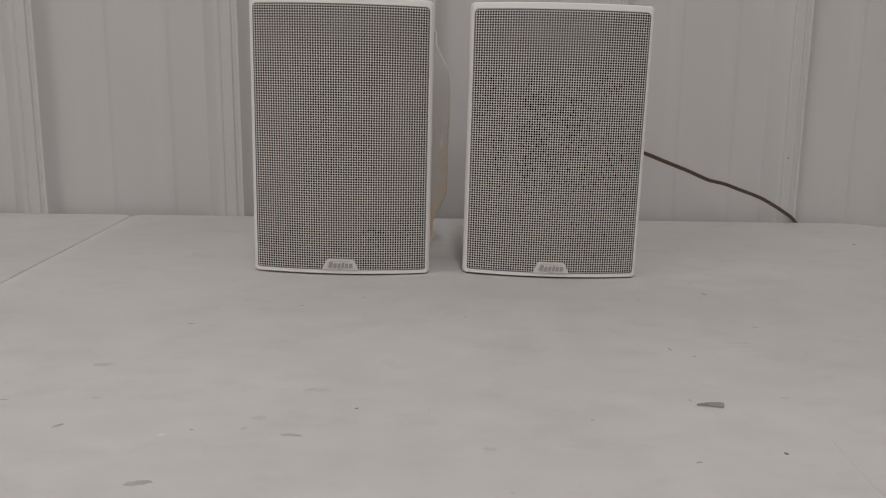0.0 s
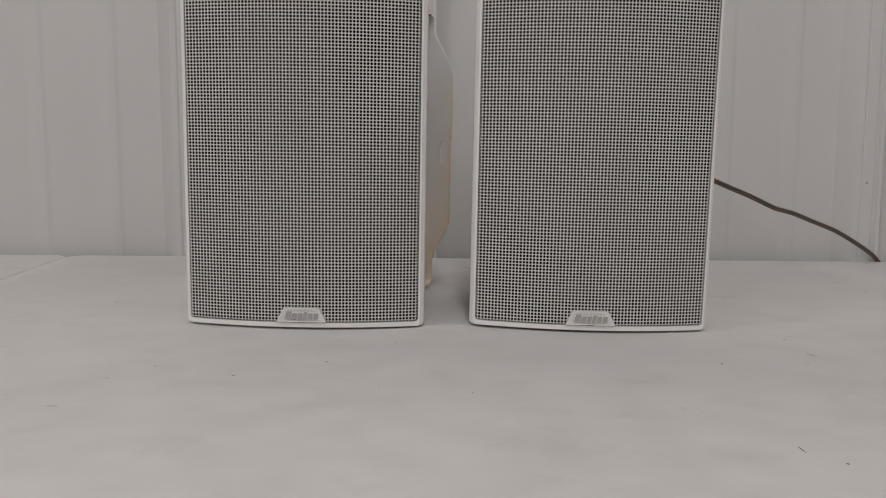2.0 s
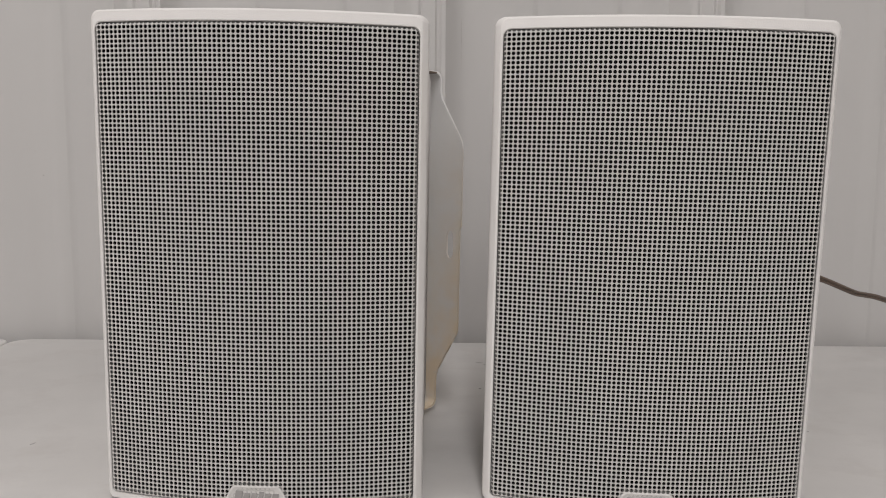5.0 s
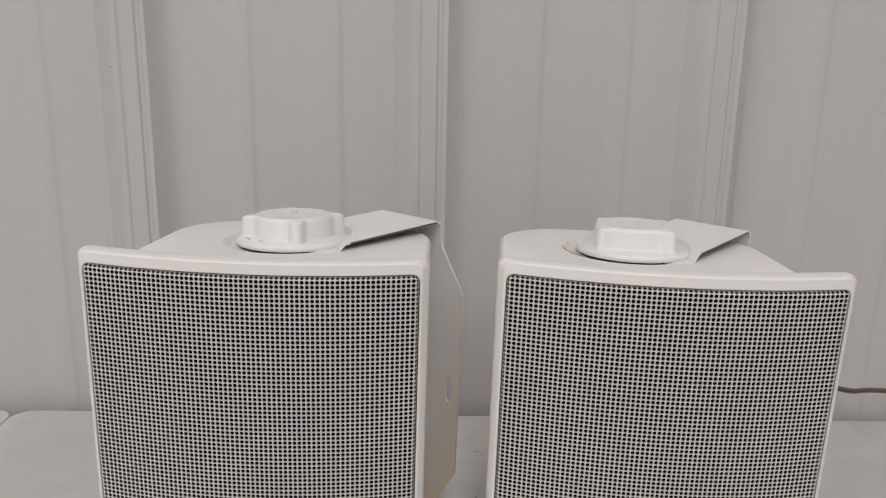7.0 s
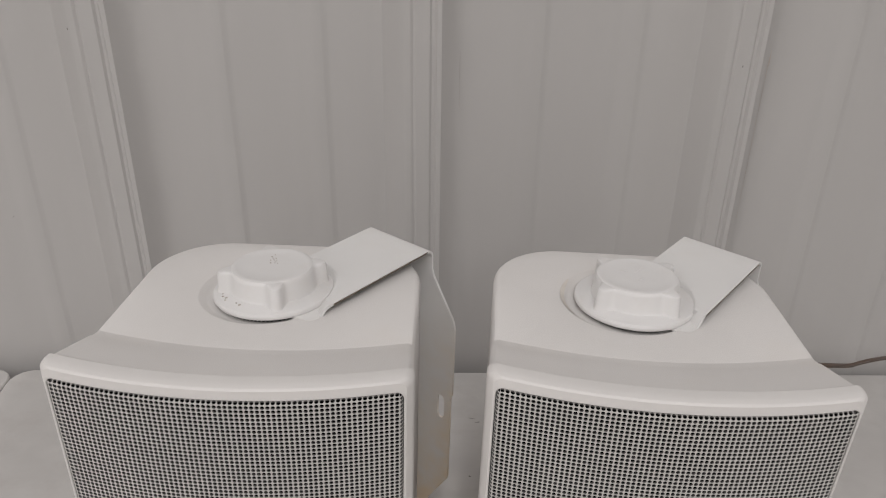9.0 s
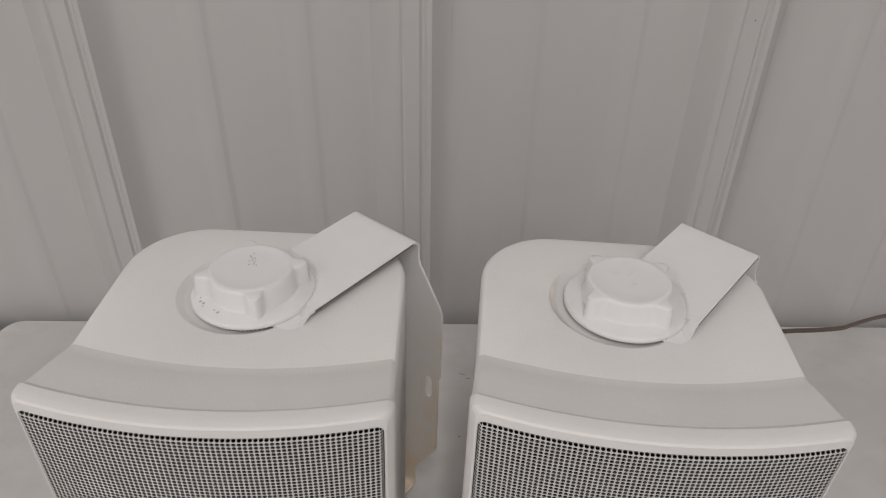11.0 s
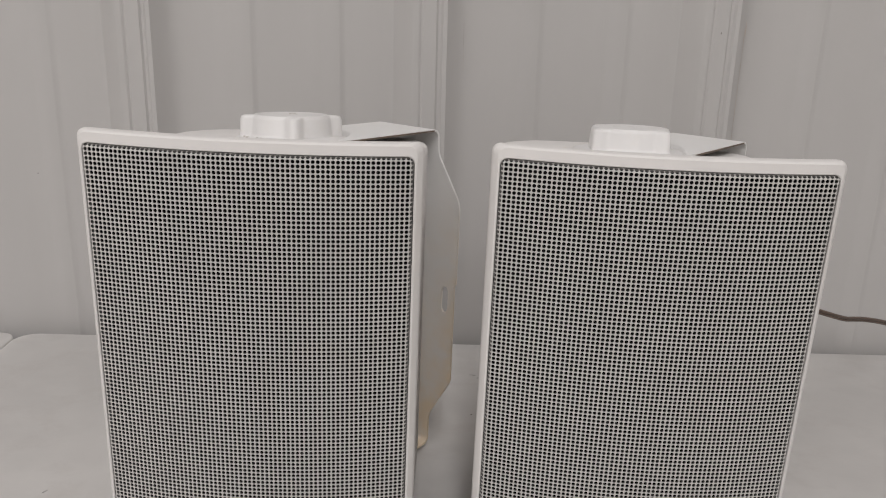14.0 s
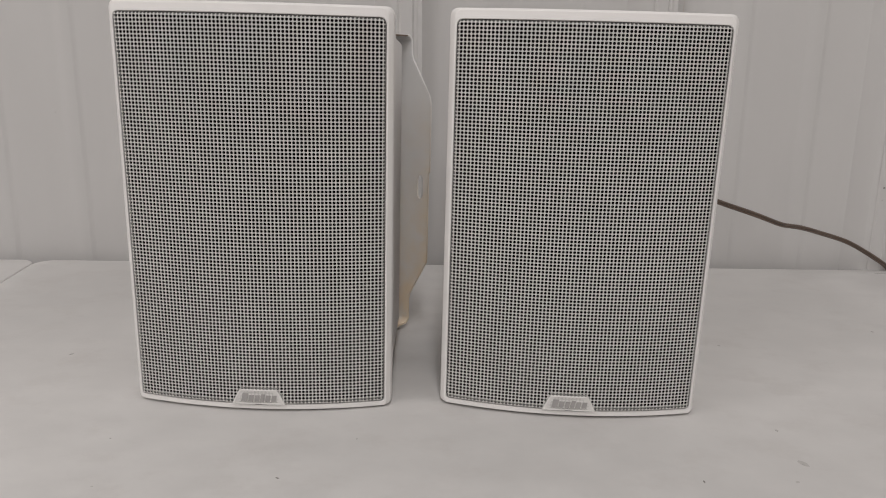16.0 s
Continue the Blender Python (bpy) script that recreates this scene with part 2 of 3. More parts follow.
def blot(name, centre, length, width, angle, mat, parent, axis="z", seed=0, lift=0.00012):
    """A small uneven mark lying on the table (axis z) or on the wall (axis y)."""
    rnd = random.Random(seed)
    bm = bmesh.new()
    n = 26
    top, low = [], []
    waves = [(k, 0.30 * rnd.random() / k ** 0.6, 6.28 * rnd.random()) for k in (2, 3, 5, 7)]
    for i in range(n):
        a = 2 * math.pi * i / n
        r = 0.92 + sum(g * math.sin(k * a + ph) for k, g, ph in waves) + 0.10 * rnd.random()
        u, v = math.cos(a) * length / 2 * r, math.sin(a) * width / 2 * r
        c, s = math.cos(radians(angle)), math.sin(radians(angle))
        p, q = u * c - v * s, u * s + v * c
        if axis == "z":
            top.append(bm.verts.new((centre[0] + p, centre[1] + q, centre[2] + lift)))
            low.append(bm.verts.new((centre[0] + p * 1.05, centre[1] + q * 1.05, centre[2] - 0.0002)))
        else:
            top.append(bm.verts.new((centre[0] + p, centre[1] - lift, centre[2] + q)))
            low.append(bm.verts.new((centre[0] + p * 1.05, centre[1] + 0.0002, centre[2] + q * 1.05)))
    bm.faces.new(top)
    for i in range(n):
        j = (i + 1) % n
        bm.faces.new((low[i], low[j], top[j], top[i]))
    return mesh_object(name, bm, mat, parent)


def wall_mark(name, x, z, a, b, mat, seed):
    return blot(name, (x, wall_y(x, z), z), a, b, 0, mat, wall, "y", seed)


def wall_streak(name, x, z0, z1, width, mat, seed):
    """A thin uneven line running up the panel, following its lean."""
    rnd = random.Random(seed)
    bm = bmesh.new()
    rows = []
    n = max(4, int((z1 - z0) / 0.006))
    for i in range(n + 1):
        z = z0 + (z1 - z0) * i / n
        w = width * (0.35 + 0.65 * rnd.random()) * (0.3 if i in (0, n) else 1) / 2
        cx = x + LEAN * z + 0.0003 * (rnd.random() - 0.5)
        rows.append([bm.verts.new((cx + u, wall_y(cx + u, z) - 0.00025, z)) for u in (-w, w)])
    for p, q in zip(rows, rows[1:]):
        bm.faces.new((p[0], p[1], q[1], q[0]))
    return mesh_object(name, bm, mat, wall)


wall_mark("nail_hole", 0.4430, 0.0810, 0.0022, 0.0022, M_SPECK, 1)
wall_mark("nail_hole", 0.4430, 0.0690, 0.0016, 0.0016, M_SCUFF, 2)
wall_mark("nail_hole", 0.2140, 0.2670, 0.0009, 0.0016, M_SPECK, 3)
wall_mark("nail_hole", -0.2580, 0.2830, 0.0010, 0.0016, M_SPECK, 4)
wall_mark("nail_hole", -0.3340, 0.1350, 0.0009, 0.0009, M_SPECK, 8)
wall_streak("scratch", 0.0156, 0.2270, 0.2710, 0.0005, M_SCUFF, 5)
wall_streak("rust_mark", 0.2389, 0.1430, 0.2730, 0.0007, M_RUST, 6)
wall_streak("rust_mark", 0.2401, 0.2650, 0.2770, 0.0012, M_RUST, 7)


# ---- tables ----
def worktable(name, label, x0, x1, y0, y1, radii, turn, pivot):
    root = tagged(new(name), label, "table")
    root.matrix_basis = pose(pivot[0], pivot[1], -0.76, 0, 0, turn)
    outline = lambda inset: [(x - pivot[0] - 0.03 * (y - pivot[1]), y - pivot[1]) for x, y in round_rect(x0 + inset, x1 - inset, y0 + inset, y1 - inset, [max(r - inset, 0.002) for r in radii], 12)]
    bm = bmesh.new()
    rings = []
    for inset, z in ((0.006, 0.722), (0.002, 0.724), (0.0, 0.729), (0.0, 0.7570), (0.0002, 0.7588), (0.0007, 0.7596), (0.0015, 0.76)):
        rings.append([(x, y, z) for x, y in outline(inset)])
    loft(bm, rings, True, True, True)
    part("tabletop", bm, M_TABLE, root, "off-white laminate top with scuffs", smooth=40)
    for x in (x0 + 0.09, x1 - 0.09):
        for y in (y0 + 0.09, y1 - 0.09):
            bm = bmesh.new()
            lathe(bm, ((0.012, 0.0), (0.014, 0.004), (0.014, 0.712), (0.022, 0.716), (0.022, 0.7225)), 20, (x - pivot[0], y - pivot[1]))
            part("leg", bm, M_LEG, root, smooth=40)
    return root


table = worktable("worktable", "off-white laminate worktable, scuffed, under the two loudspeakers", -0.3560, 0.566, -0.80, 0.0138, (0.02, 0.05, 0.055, 0.018), 0.05, (0.0, 0.0138))
worktable("worktable", "second off-white laminate worktable pushed against the first", -1.28, -0.3568, -0.80, 0.0138, (0.05, 0.02, 0.014, 0.05), 0.05, (0.0, 0.0138))


# ---- loudspeakers ----
HW, TOP, BOW = 0.0733, 0.2194, 0.0106
KNOB_X, KNOB_Y = -0.002, 0.0960


def bow(x):
    return BOW * (x / HW) ** 2


def frame_ring(hw, z0, z1, r, y, n=10, m=24):
    """Closed outline of the front at depth y, bent to the bowed face."""
    pts = []
    b = 0.55 * r
    for i in range(m):
        pts.append((-hw + b + (2 * hw - 2 * b) * i / m, z0))
    for i in range(n):
        a = radians(-90 + 90 * i / n)
        pts.append((hw - b + b * math.cos(a), z0 + b + b * math.sin(a)))
    for i in range(4):
        pts.append((hw, z0 + b + (z1 - z0 - r - b) * i / 4))
    for i in range(n):
        a = radians(90 * i / n)
        pts.append((hw - r + r * math.cos(a), z1 - r + r * math.sin(a)))
    for i in range(m):
        pts.append((hw - r - (2 * hw - 2 * r) * i / m, z1))
    for i in range(n):
        a = radians(90 + 90 * i / n)
        pts.append((-hw + r + r * math.cos(a), z1 - r + r * math.sin(a)))
    for i in range(4):
        pts.append((-hw, z1 - r - (z1 - z0 - r - b) * i / 4))
    for i in range(n):
        a = radians(180 + 90 * i / n)
        pts.append((-hw + b + b * math.cos(a), z0 + b + b * math.sin(a)))
    return [(x, y + bow(x), z) for x, z in pts]


def cabinet_mesh():
    """Box with wide rounded back corners and a dished round seat in its top."""
    hw, back, rad, front = 0.0712, 0.1506, 0.038, 0.034
    pts = [(-hw + 2 * hw * i / 16, 0) for i in range(17)]
    pts = [(x, front + bow(x)) for x, _ in pts]
    for cx, a0 in ((hw - rad, 0), (-hw + rad, 90)):
        for i in range(17):
            a = radians(a0 + 90 * i / 16)
            pts.append((cx + rad * math.cos(a), back - rad + rad * math.sin(a)))
    mid = Vector((0, 0.09))

    def inset(d):
        out = []
        n = len(pts)
        for i in range(n):
            p, q, w = Vector(pts[i - 1]), Vector(pts[i]), Vector(pts[(i + 1) % n])
            t = (w - p).normalized()
            nrm = Vector((t.y, -t.x))
            out.append(q - nrm * d)
        return out
    bm = bmesh.new()
    rings = [[(p.x, p.y, z) for p in inset(d)] for d, z in ((0.004, 0.0155), (0.0012, 0.0163), (0.0, 0.0190), (0.0, 0.1990), (0.0004, 0.2006), (0.0014, 0.2018), (0.0032, 0.2023))]
    vs = loft(bm, rings, True, True, False)
    # round seat, a little behind and beside the knob
    c, n = (KNOB_X - 0.0026, KNOB_Y + 0.0012), 64
    seat = []
    for r, z in ((0.0335, 0.2023), (0.0327, 0.2021), (0.0302, 0.2003), (0.0285, 0.1999)):
        seat.append([bm.verts.new((c[0] + r * math.cos(2 * math.pi * i / n), c[1] + r * math.sin(2 * math.pi * i / n), z)) for i in range(n)])
    for a, b in zip(seat, seat[1:]):
        for i in range(n):
            bm.faces.new((a[i], a[(i + 1) % n], b[(i + 1) % n], b[i]))
    bm.faces.new(seat[-1])
    loop = vs[-1]
    edges = [bm.edges.get((loop[i], loop[(i + 1) % len(loop)])) for i in range(len(loop))]
    edges += [bm.edges.get((seat[0][i], seat[0][(i + 1) % n])) for i in range(n)]
    bmesh.ops.triangle_fill(bm, edges=edges, use_beauty=True)
    # the moulding narrows towards its back
    for v in bm.verts:
        f = 1 - min(max((v.co.y - 0.038) / (back - 0.038), 0), 1)
        v.co.z = 0.1089 + (v.co.z - 0.1089) * (1 + 0.046 * f)
        v.co.x *= 0.978 + 0.026 * f
    return bm


def front_frame_mesh():
    rings = [frame_ring(0.0705, 0.0112, 0.2062, 0.003, 0.0440),
             frame_ring(0.0712, 0.0098, 0.2076, 0.003, 0.0385),
             frame_ring(0.0714, 0.0092, 0.2084, 0.003, 0.0370),
             frame_ring(0.0719, 0.0058, 0.2124, 0.003, 0.0250),
             frame_ring(0.0727, 0.0022, 0.2170, 0.0035, 0.0112),
             frame_ring(HW - 0.0003, 0.0006, TOP - 0.0014, 0.004, 0.0098),
             frame_ring(HW, 0.0, TOP - 0.0004, 0.004, 0.0086),
             frame_ring(HW, 0.0, TOP, 0.004, 0.0056),
             frame_ring(HW - 0.0001, 0.0, TOP, 0.004, 0.0042),
             frame_ring(HW - 0.0005, 0.0, TOP, 0.004, 0.0028),
             frame_ring(HW - 0.0018, 0.0001, TOP - 0.0004, 0.004, 0.0010),
             frame_ring(HW - 0.0026, 0.0005, TOP - 0.0012, 0.0038, 0.0002),
             frame_ring(0.0699, 0.0031, TOP - 0.0052, 0.0034, 0.0),
             frame_ring(0.0696, 0.0033, TOP - 0.0055, 0.0034, 0.0003),
             frame_ring(0.0695, 0.0034, TOP - 0.0056, 0.0034, 0.0010)]
    bm = bmesh.new()
    loft(bm, rings)
    return bm


COLS, ROWS = 70, 108


def grille_mesh():
    """Perforated steel sheet: square pitch, round holes through its thickness, its rim bent back all round."""
    gw, z0, z1, y, bend = 0.0692, 0.0036, TOP - 0.0059, -0.0008, 0.0016
    mid, gh = (z0 + z1) / 2, (z1 - z0) / 2
    fx, fz = gw - bend, gh - bend
    sx, sz = fx + bend * math.pi / 2, fz + bend * math.pi / 2
    px, pz = 2 * sx / COLS, 2 * sz / ROWS
    rad, deep = 0.00084, 0.0007
    verts, faces, punched = [], [], []

    def put(u, v, d):
        # u, v run along the sheet from its middle; past the flat they follow the bend
        ex, ez = max(abs(u) - fx, 0.0), max(abs(v) - fz, 0.0)
        e = math.hypot(ex, ez)
        a = min(e / bend, math.pi / 2)
        out = (bend - d) * math.sin(a) / e if e > 1e-9 else 0.0
        x = math.copysign(min(abs(u), fx) + ex * out, u)
        z = math.copysign(min(abs(v), fz) + ez * out, v)
        verts.append((x, y + bow(x) + bend - (bend - d) * math.cos(a), mid + z))
        return len(verts) - 1
    grid = [[put(-sx + px * i, -sz + pz * j, 0) for j in range(ROWS + 1)] for i in range(COLS + 1)]
    ang = [radians(22.5 + 45 * k) for k in range(8)]
    for i in range(COLS):
        for j in range(ROWS):
            cx, cz = -sx + px * (i + 0.5), -sz + pz * (j + 0.5)
            a, b, c, d = grid[i][j], grid[i + 1][j], grid[i + 1][j + 1], grid[i][j + 1]
            if (i in (0, COLS - 1)) and (j in (0, ROWS - 1)):
                continue
            f = [put(cx + rad * math.cos(t), cz + rad * math.sin(t), 0) for t in ang]
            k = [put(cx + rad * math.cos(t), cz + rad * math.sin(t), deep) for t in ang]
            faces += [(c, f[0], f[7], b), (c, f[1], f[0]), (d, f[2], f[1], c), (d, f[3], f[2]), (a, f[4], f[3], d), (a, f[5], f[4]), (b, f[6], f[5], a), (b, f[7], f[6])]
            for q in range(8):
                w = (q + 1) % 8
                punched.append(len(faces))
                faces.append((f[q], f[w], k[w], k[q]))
    # folded rim
    loop = [grid[i][0] for i in range(COLS)] + [grid[COLS][j] for j in range(ROWS)] + [grid[i][ROWS] for i in range(COLS, 0, -1)] + [grid[0][j] for j in range(ROWS, 0, -1)]
    low = []
    for v in loop:
        x, yy, z = verts[v]
        verts.append((x, yy + 0.0020, z))
        low.append(len(verts) - 1)
    for q in range(len(loop)):
        w = (q + 1) % len(loop)
        faces.append((loop[q], loop[w], low[w], low[q]))
    me = bpy.data.meshes.new("grille")
    me.from_pydata(verts, [], faces)
    me.materials.append(M_GRILLE)
    me.materials.append(M_HOLE_SHADE)
    # hole walls take the dark shade colour instead of the sheet's paint
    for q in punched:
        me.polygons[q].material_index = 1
    return me


def bracket_mesh():
    """Steel strap bent into a C: top arm under the knob, wide back plate with one slot, bottom arm."""
    s_end, t, r, off, slot_u = 0.0808, 0.0013, 0.0050, 0.0150, 0.0310
    zt, zb, dip, rise = 0.2090, 0.0036, 0.0035, 0.0072

    def arm(z, sign):
        out = []
        for a in range(1, 7):
            q = radians(10 * a)
            out.append((-0.0252 * math.cos(q), z, -0.0252 * math.sin(q), 0.0252 * math.sin(q)))
        out += [(-0.0105, z, -0.0230, 0.0250), (-0.0095, z, -0.0236, 0.0300), (-0.0082, z, -0.0242, 0.0338), (-0.0066, z, -0.0246, 0.0358), (-0.0046, z, -0.0248, off + 0.0214)]
        out += [(k, z, -0.0250 + 0.0066 * max(k, 0) / 0.0088, off + 0.0216) for k in (-0.0024, 0.0, 0.0022, 0.0044, 0.0066, 0.0088)]
        out += [(0.0098 + 0.001 * k, z, off - 0.0216, off + 0.0216) for k in range(26)]
        out += [(s, z, off - 0.0216, off + 0.0216) for s in (0.045, 0.06, 0.068)]
        for a in range(7):
            q = radians(90 * a / 6)
            out.append((s_end - r + r * math.sin(q), z - sign * (r - r * math.cos(q)), off - 0.0216, off + 0.0216))
        return out
    mid = [(s_end, z, off - w, off + w) for z, w in ((0.2000, 0.0216), (0.1965, 0.0218), (0.1930, 0.0228), (0.1710, 0.0368), (0.1680, 0.0382), (0.1640, 0.0390), (0.1180, 0.0390), (0.1168, 0.0380), (0.1150, 0.0380),
                                                     (0.1125, 0.0380), (0.1010, 0.0380), (0.0985, 0.0380), (0.0550, 0.0380), (0.0520, 0.0372), (0.0270, 0.0228), (0.0225, 0.0217), (0.0180, 0.0216))]
    rows = arm(zt, 1) + mid + arm(zb, -1)[::-1]
    slot = {0.1150: 0.0011, 0.1125: 0.0025, 0.1010: 0.0025, 0.0985: 0.0011}
    bm = bmesh.new()
    stain = bm.verts.layers.float.new("wear")
    grid = []
    for s, z, lo, hi in rows:
        h = slot.get(z, 0.0025)
        if s == s_end and 0.09 < z < 0.125:
            us = list(np.linspace(lo, off + slot_u - h, 23)) + list(np.linspace(off + slot_u + h, hi, 6))
        else:
            us = list(np.linspace(lo, hi, 29))
        line = []
        for u in us:
            # both arms are pressed down in a round seat under the knob
            f = min(max(((s * s + u * u) ** 0.5 - 0.0292 - 0.0100 * min(max((0.006 - s) / 0.010, 0), 1)) / 0.0022, 0), 1)
            f = 1 - f * f * (3 - 2 * f)
            v = bm.verts.new((float(u), s, z - (dip * f if z > 0.1 else -rise * f)))
            # yellowed along the edges of the back plate and towards its foot
            low = min(max((0.185 - z) / 0.12, 0), 1)
            foot = min(max((0.060 - z) / 0.050, 0), 1)
            v[stain] = ((0.36 + 0.64 * math.exp(-min(u - lo, hi - u) / 0.007)) * low + 0.30 * foot) if s > s_end - 0.004 or z < 0.1 else 0.0
            line.append(v)
        grid.append(line)
    for k in range(len(grid) - 1):
        for i in range(28):
            if i == 22 and rows[k][1] in slot and rows[k + 1][1] in slot:
                continue
            bm.faces.new((grid[k][i], grid[k][i + 1], grid[k + 1][i + 1], grid[k + 1][i]))
    bmesh.ops.recalc_face_normals(bm, faces=bm.faces)
    bmesh.ops.solidify(bm, geom=list(bm.faces), thickness=t)
    bm.normal_update()
    # the cut sides of the top arm: paint above, worn steel darkened as shade below
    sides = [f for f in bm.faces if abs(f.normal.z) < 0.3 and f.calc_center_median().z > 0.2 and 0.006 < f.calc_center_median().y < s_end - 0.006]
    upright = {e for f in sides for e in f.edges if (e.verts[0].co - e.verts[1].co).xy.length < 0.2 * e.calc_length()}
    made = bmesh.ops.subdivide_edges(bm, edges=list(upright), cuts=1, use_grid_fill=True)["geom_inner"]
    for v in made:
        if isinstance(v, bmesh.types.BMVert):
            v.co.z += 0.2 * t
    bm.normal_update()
    # lower sides and underside get the dark colour, deepening the gap below
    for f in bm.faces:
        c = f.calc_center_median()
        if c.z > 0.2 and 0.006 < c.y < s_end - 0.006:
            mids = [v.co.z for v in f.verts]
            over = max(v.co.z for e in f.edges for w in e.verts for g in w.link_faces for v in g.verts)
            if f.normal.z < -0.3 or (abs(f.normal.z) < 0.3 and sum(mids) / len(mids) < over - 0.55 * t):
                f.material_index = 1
    turn = Matrix.Translation((KNOB_X, KNOB_Y, 0)) @ Matrix.Rotation(radians(53 - 90), 4, "Z")
    bmesh.ops.transform(bm, matrix=turn, verts=bm.verts)
    return bm


def knob_mesh():
    """Hand knob on a flat flange: round cap with four lugs. Its flange underside lies at z = 0."""
    bm = bmesh.new()
    lathe(bm, ((0.0268, 0.0), (0.0286, 0.0003), (0.0292, 0.0012), (0.0292, 0.0022), (0.0286, 0.0032), (0.0272, 0.0037), (0.0205, 0.0044)), 72)
    n = 144
    rings = []
    for z, base, lug in ((0.0026, 0.0228, 0.0046), (0.0044, 0.0212, 0.0056), (0.0058, 0.0208, 0.0057), (0.0126, 0.0202, 0.0060), (0.0140, 0.0199, 0.0058), (0.0146, 0.0194, 0.0050), (0.0148, 0.0186, 0.0038)):
        ring = []
        for i in range(n):
            a = 2 * math.pi * i / n
            d = (a + math.pi / 4) % (math.pi / 2) - math.pi / 4
            bump_r = lug * (1 / (1 + math.exp((abs(d) - 0.140) / 0.036)))
            ring.append(((base + bump_r) * math.cos(a), (base + bump_r) * math.sin(a), z))
        rings.append(ring)
    loft(bm, rings, True, True, True)
    lathe(bm, ((0.0195, 0.0128), (0.0196, 0.0142), (0.0193, 0.0149), (0.0184, 0.0152), (0.0172, 0.0152), (0.0164, 0.0150), (0.0100, 0.0150)), 72)
    return bm


def teeth_mesh():
    """Fine locking teeth under the flange of a knob."""
    bm = bmesh.new()
    for i in range(90):
        a = 2 * math.pi * i / 90
        m = Matrix.Rotation(a, 4, "Z")
        vs = [bm.verts.new(m @ Vector(p)) for p in ((0.0255, -0.0005, -0.0012), (0.0270, -0.0005, -0.0012), (0.0270, 0.0005, -0.0012), (0.0255, 0.0005, -0.0012),
                                                    (0.0255, -0.0005, 0.0006), (0.0270, -0.0005, 0.0006), (0.0270, 0.0005, 0.0006), (0.0255, 0.0005, 0.0006))]
        for f in ((0, 1, 2, 3), (4, 5, 6, 7), (0, 1, 5, 4), (1, 2, 6, 5), (2, 3, 7, 6), (3, 0, 4, 7)):
            bm.faces.new([vs[k] for k in f])
    lathe(bm, ((0.0250, -0.0026), (0.0250, 0.0008)), 48)
    return bm


def badge_mesh():
    """Small trapezoid plate with a tab running down over the lower rim."""
    bm = bmesh.new()
    a, b, z0, z1 = 0.0145, 0.0104, 0.0038, 0.0123
    front = [(-a, z0), (a, z0), (b + 0.0008, z1 - 0.0016), (b - 0.0006, z1), (-b + 0.0006, z1), (-b - 0.0008, z1 - 0.0016)]
    rings = [[(x, y + bow(x), z0 + (z - z0) * s) for x, z in [(p * s2, q) for p, q in front]] for y, s, s2 in ((0.0030, 1.03, 1.03), (0.0002, 1.03, 1.03), (-0.0003, 1.0, 1.0))]
    loft(bm, rings, True, True, False)
    lip = [[(x * 0.93, y + bow(x), z0 + 0.0005 + (z - z0) * 0.90) for x, z in front] for y in (-0.0003, 0.0003)]
    loft(bm, [rings[-1], lip[0], lip[1]], True, False, True)
    bmesh.ops.remove_doubles(bm, verts=bm.verts, dist=1e-6)
    return bm


def tab_mesh():
    bm = bmesh.new()
    rows = []
    for y, z in ((0.0020, 0.0040), (-0.00012, 0.0036), (-0.00012, 0.0030), (0.0000, 0.0023), (0.0008, 0.0015), (0.0026, 0.0008), (0.0040, 0.0002), (0.0055, 0.0001)):
        rows.append([bm.verts.new((x, y + bow(x), z)) for x in np.linspace(-0.0138, 0.0138, 9)])
    for p, q in zip(rows, rows[1:]):
        for i in range(8):
            bm.faces.new((p[i], p[i + 1], q[i + 1], q[i]))
    return bm


def emblem_bars(badge):
    """Raised plain slanted bars across the badge."""
    x = -0.0097
    for w, h in ((0.0032, 0.0046), (0.0026, 0.0035), (0.0024, 0.0035), (0.0020, 0.0042), (0.0026, 0.0035), (0.0026, 0.0035)):
        bm = bmesh.new()
        z0, sl = 0.0056, 0.18
        pts = [(x, z0), (x + w, z0), (x + w + h * sl, z0 + h), (x + h * sl, z0 + h)]
        loft(bm, [[(p, y + bow(p), z) for p, z in pts] for y in (0.0006, -0.0001)], True, True, True)
        part("emblem_bar", bm, M_INK, badge)
        x += w + 0.0008


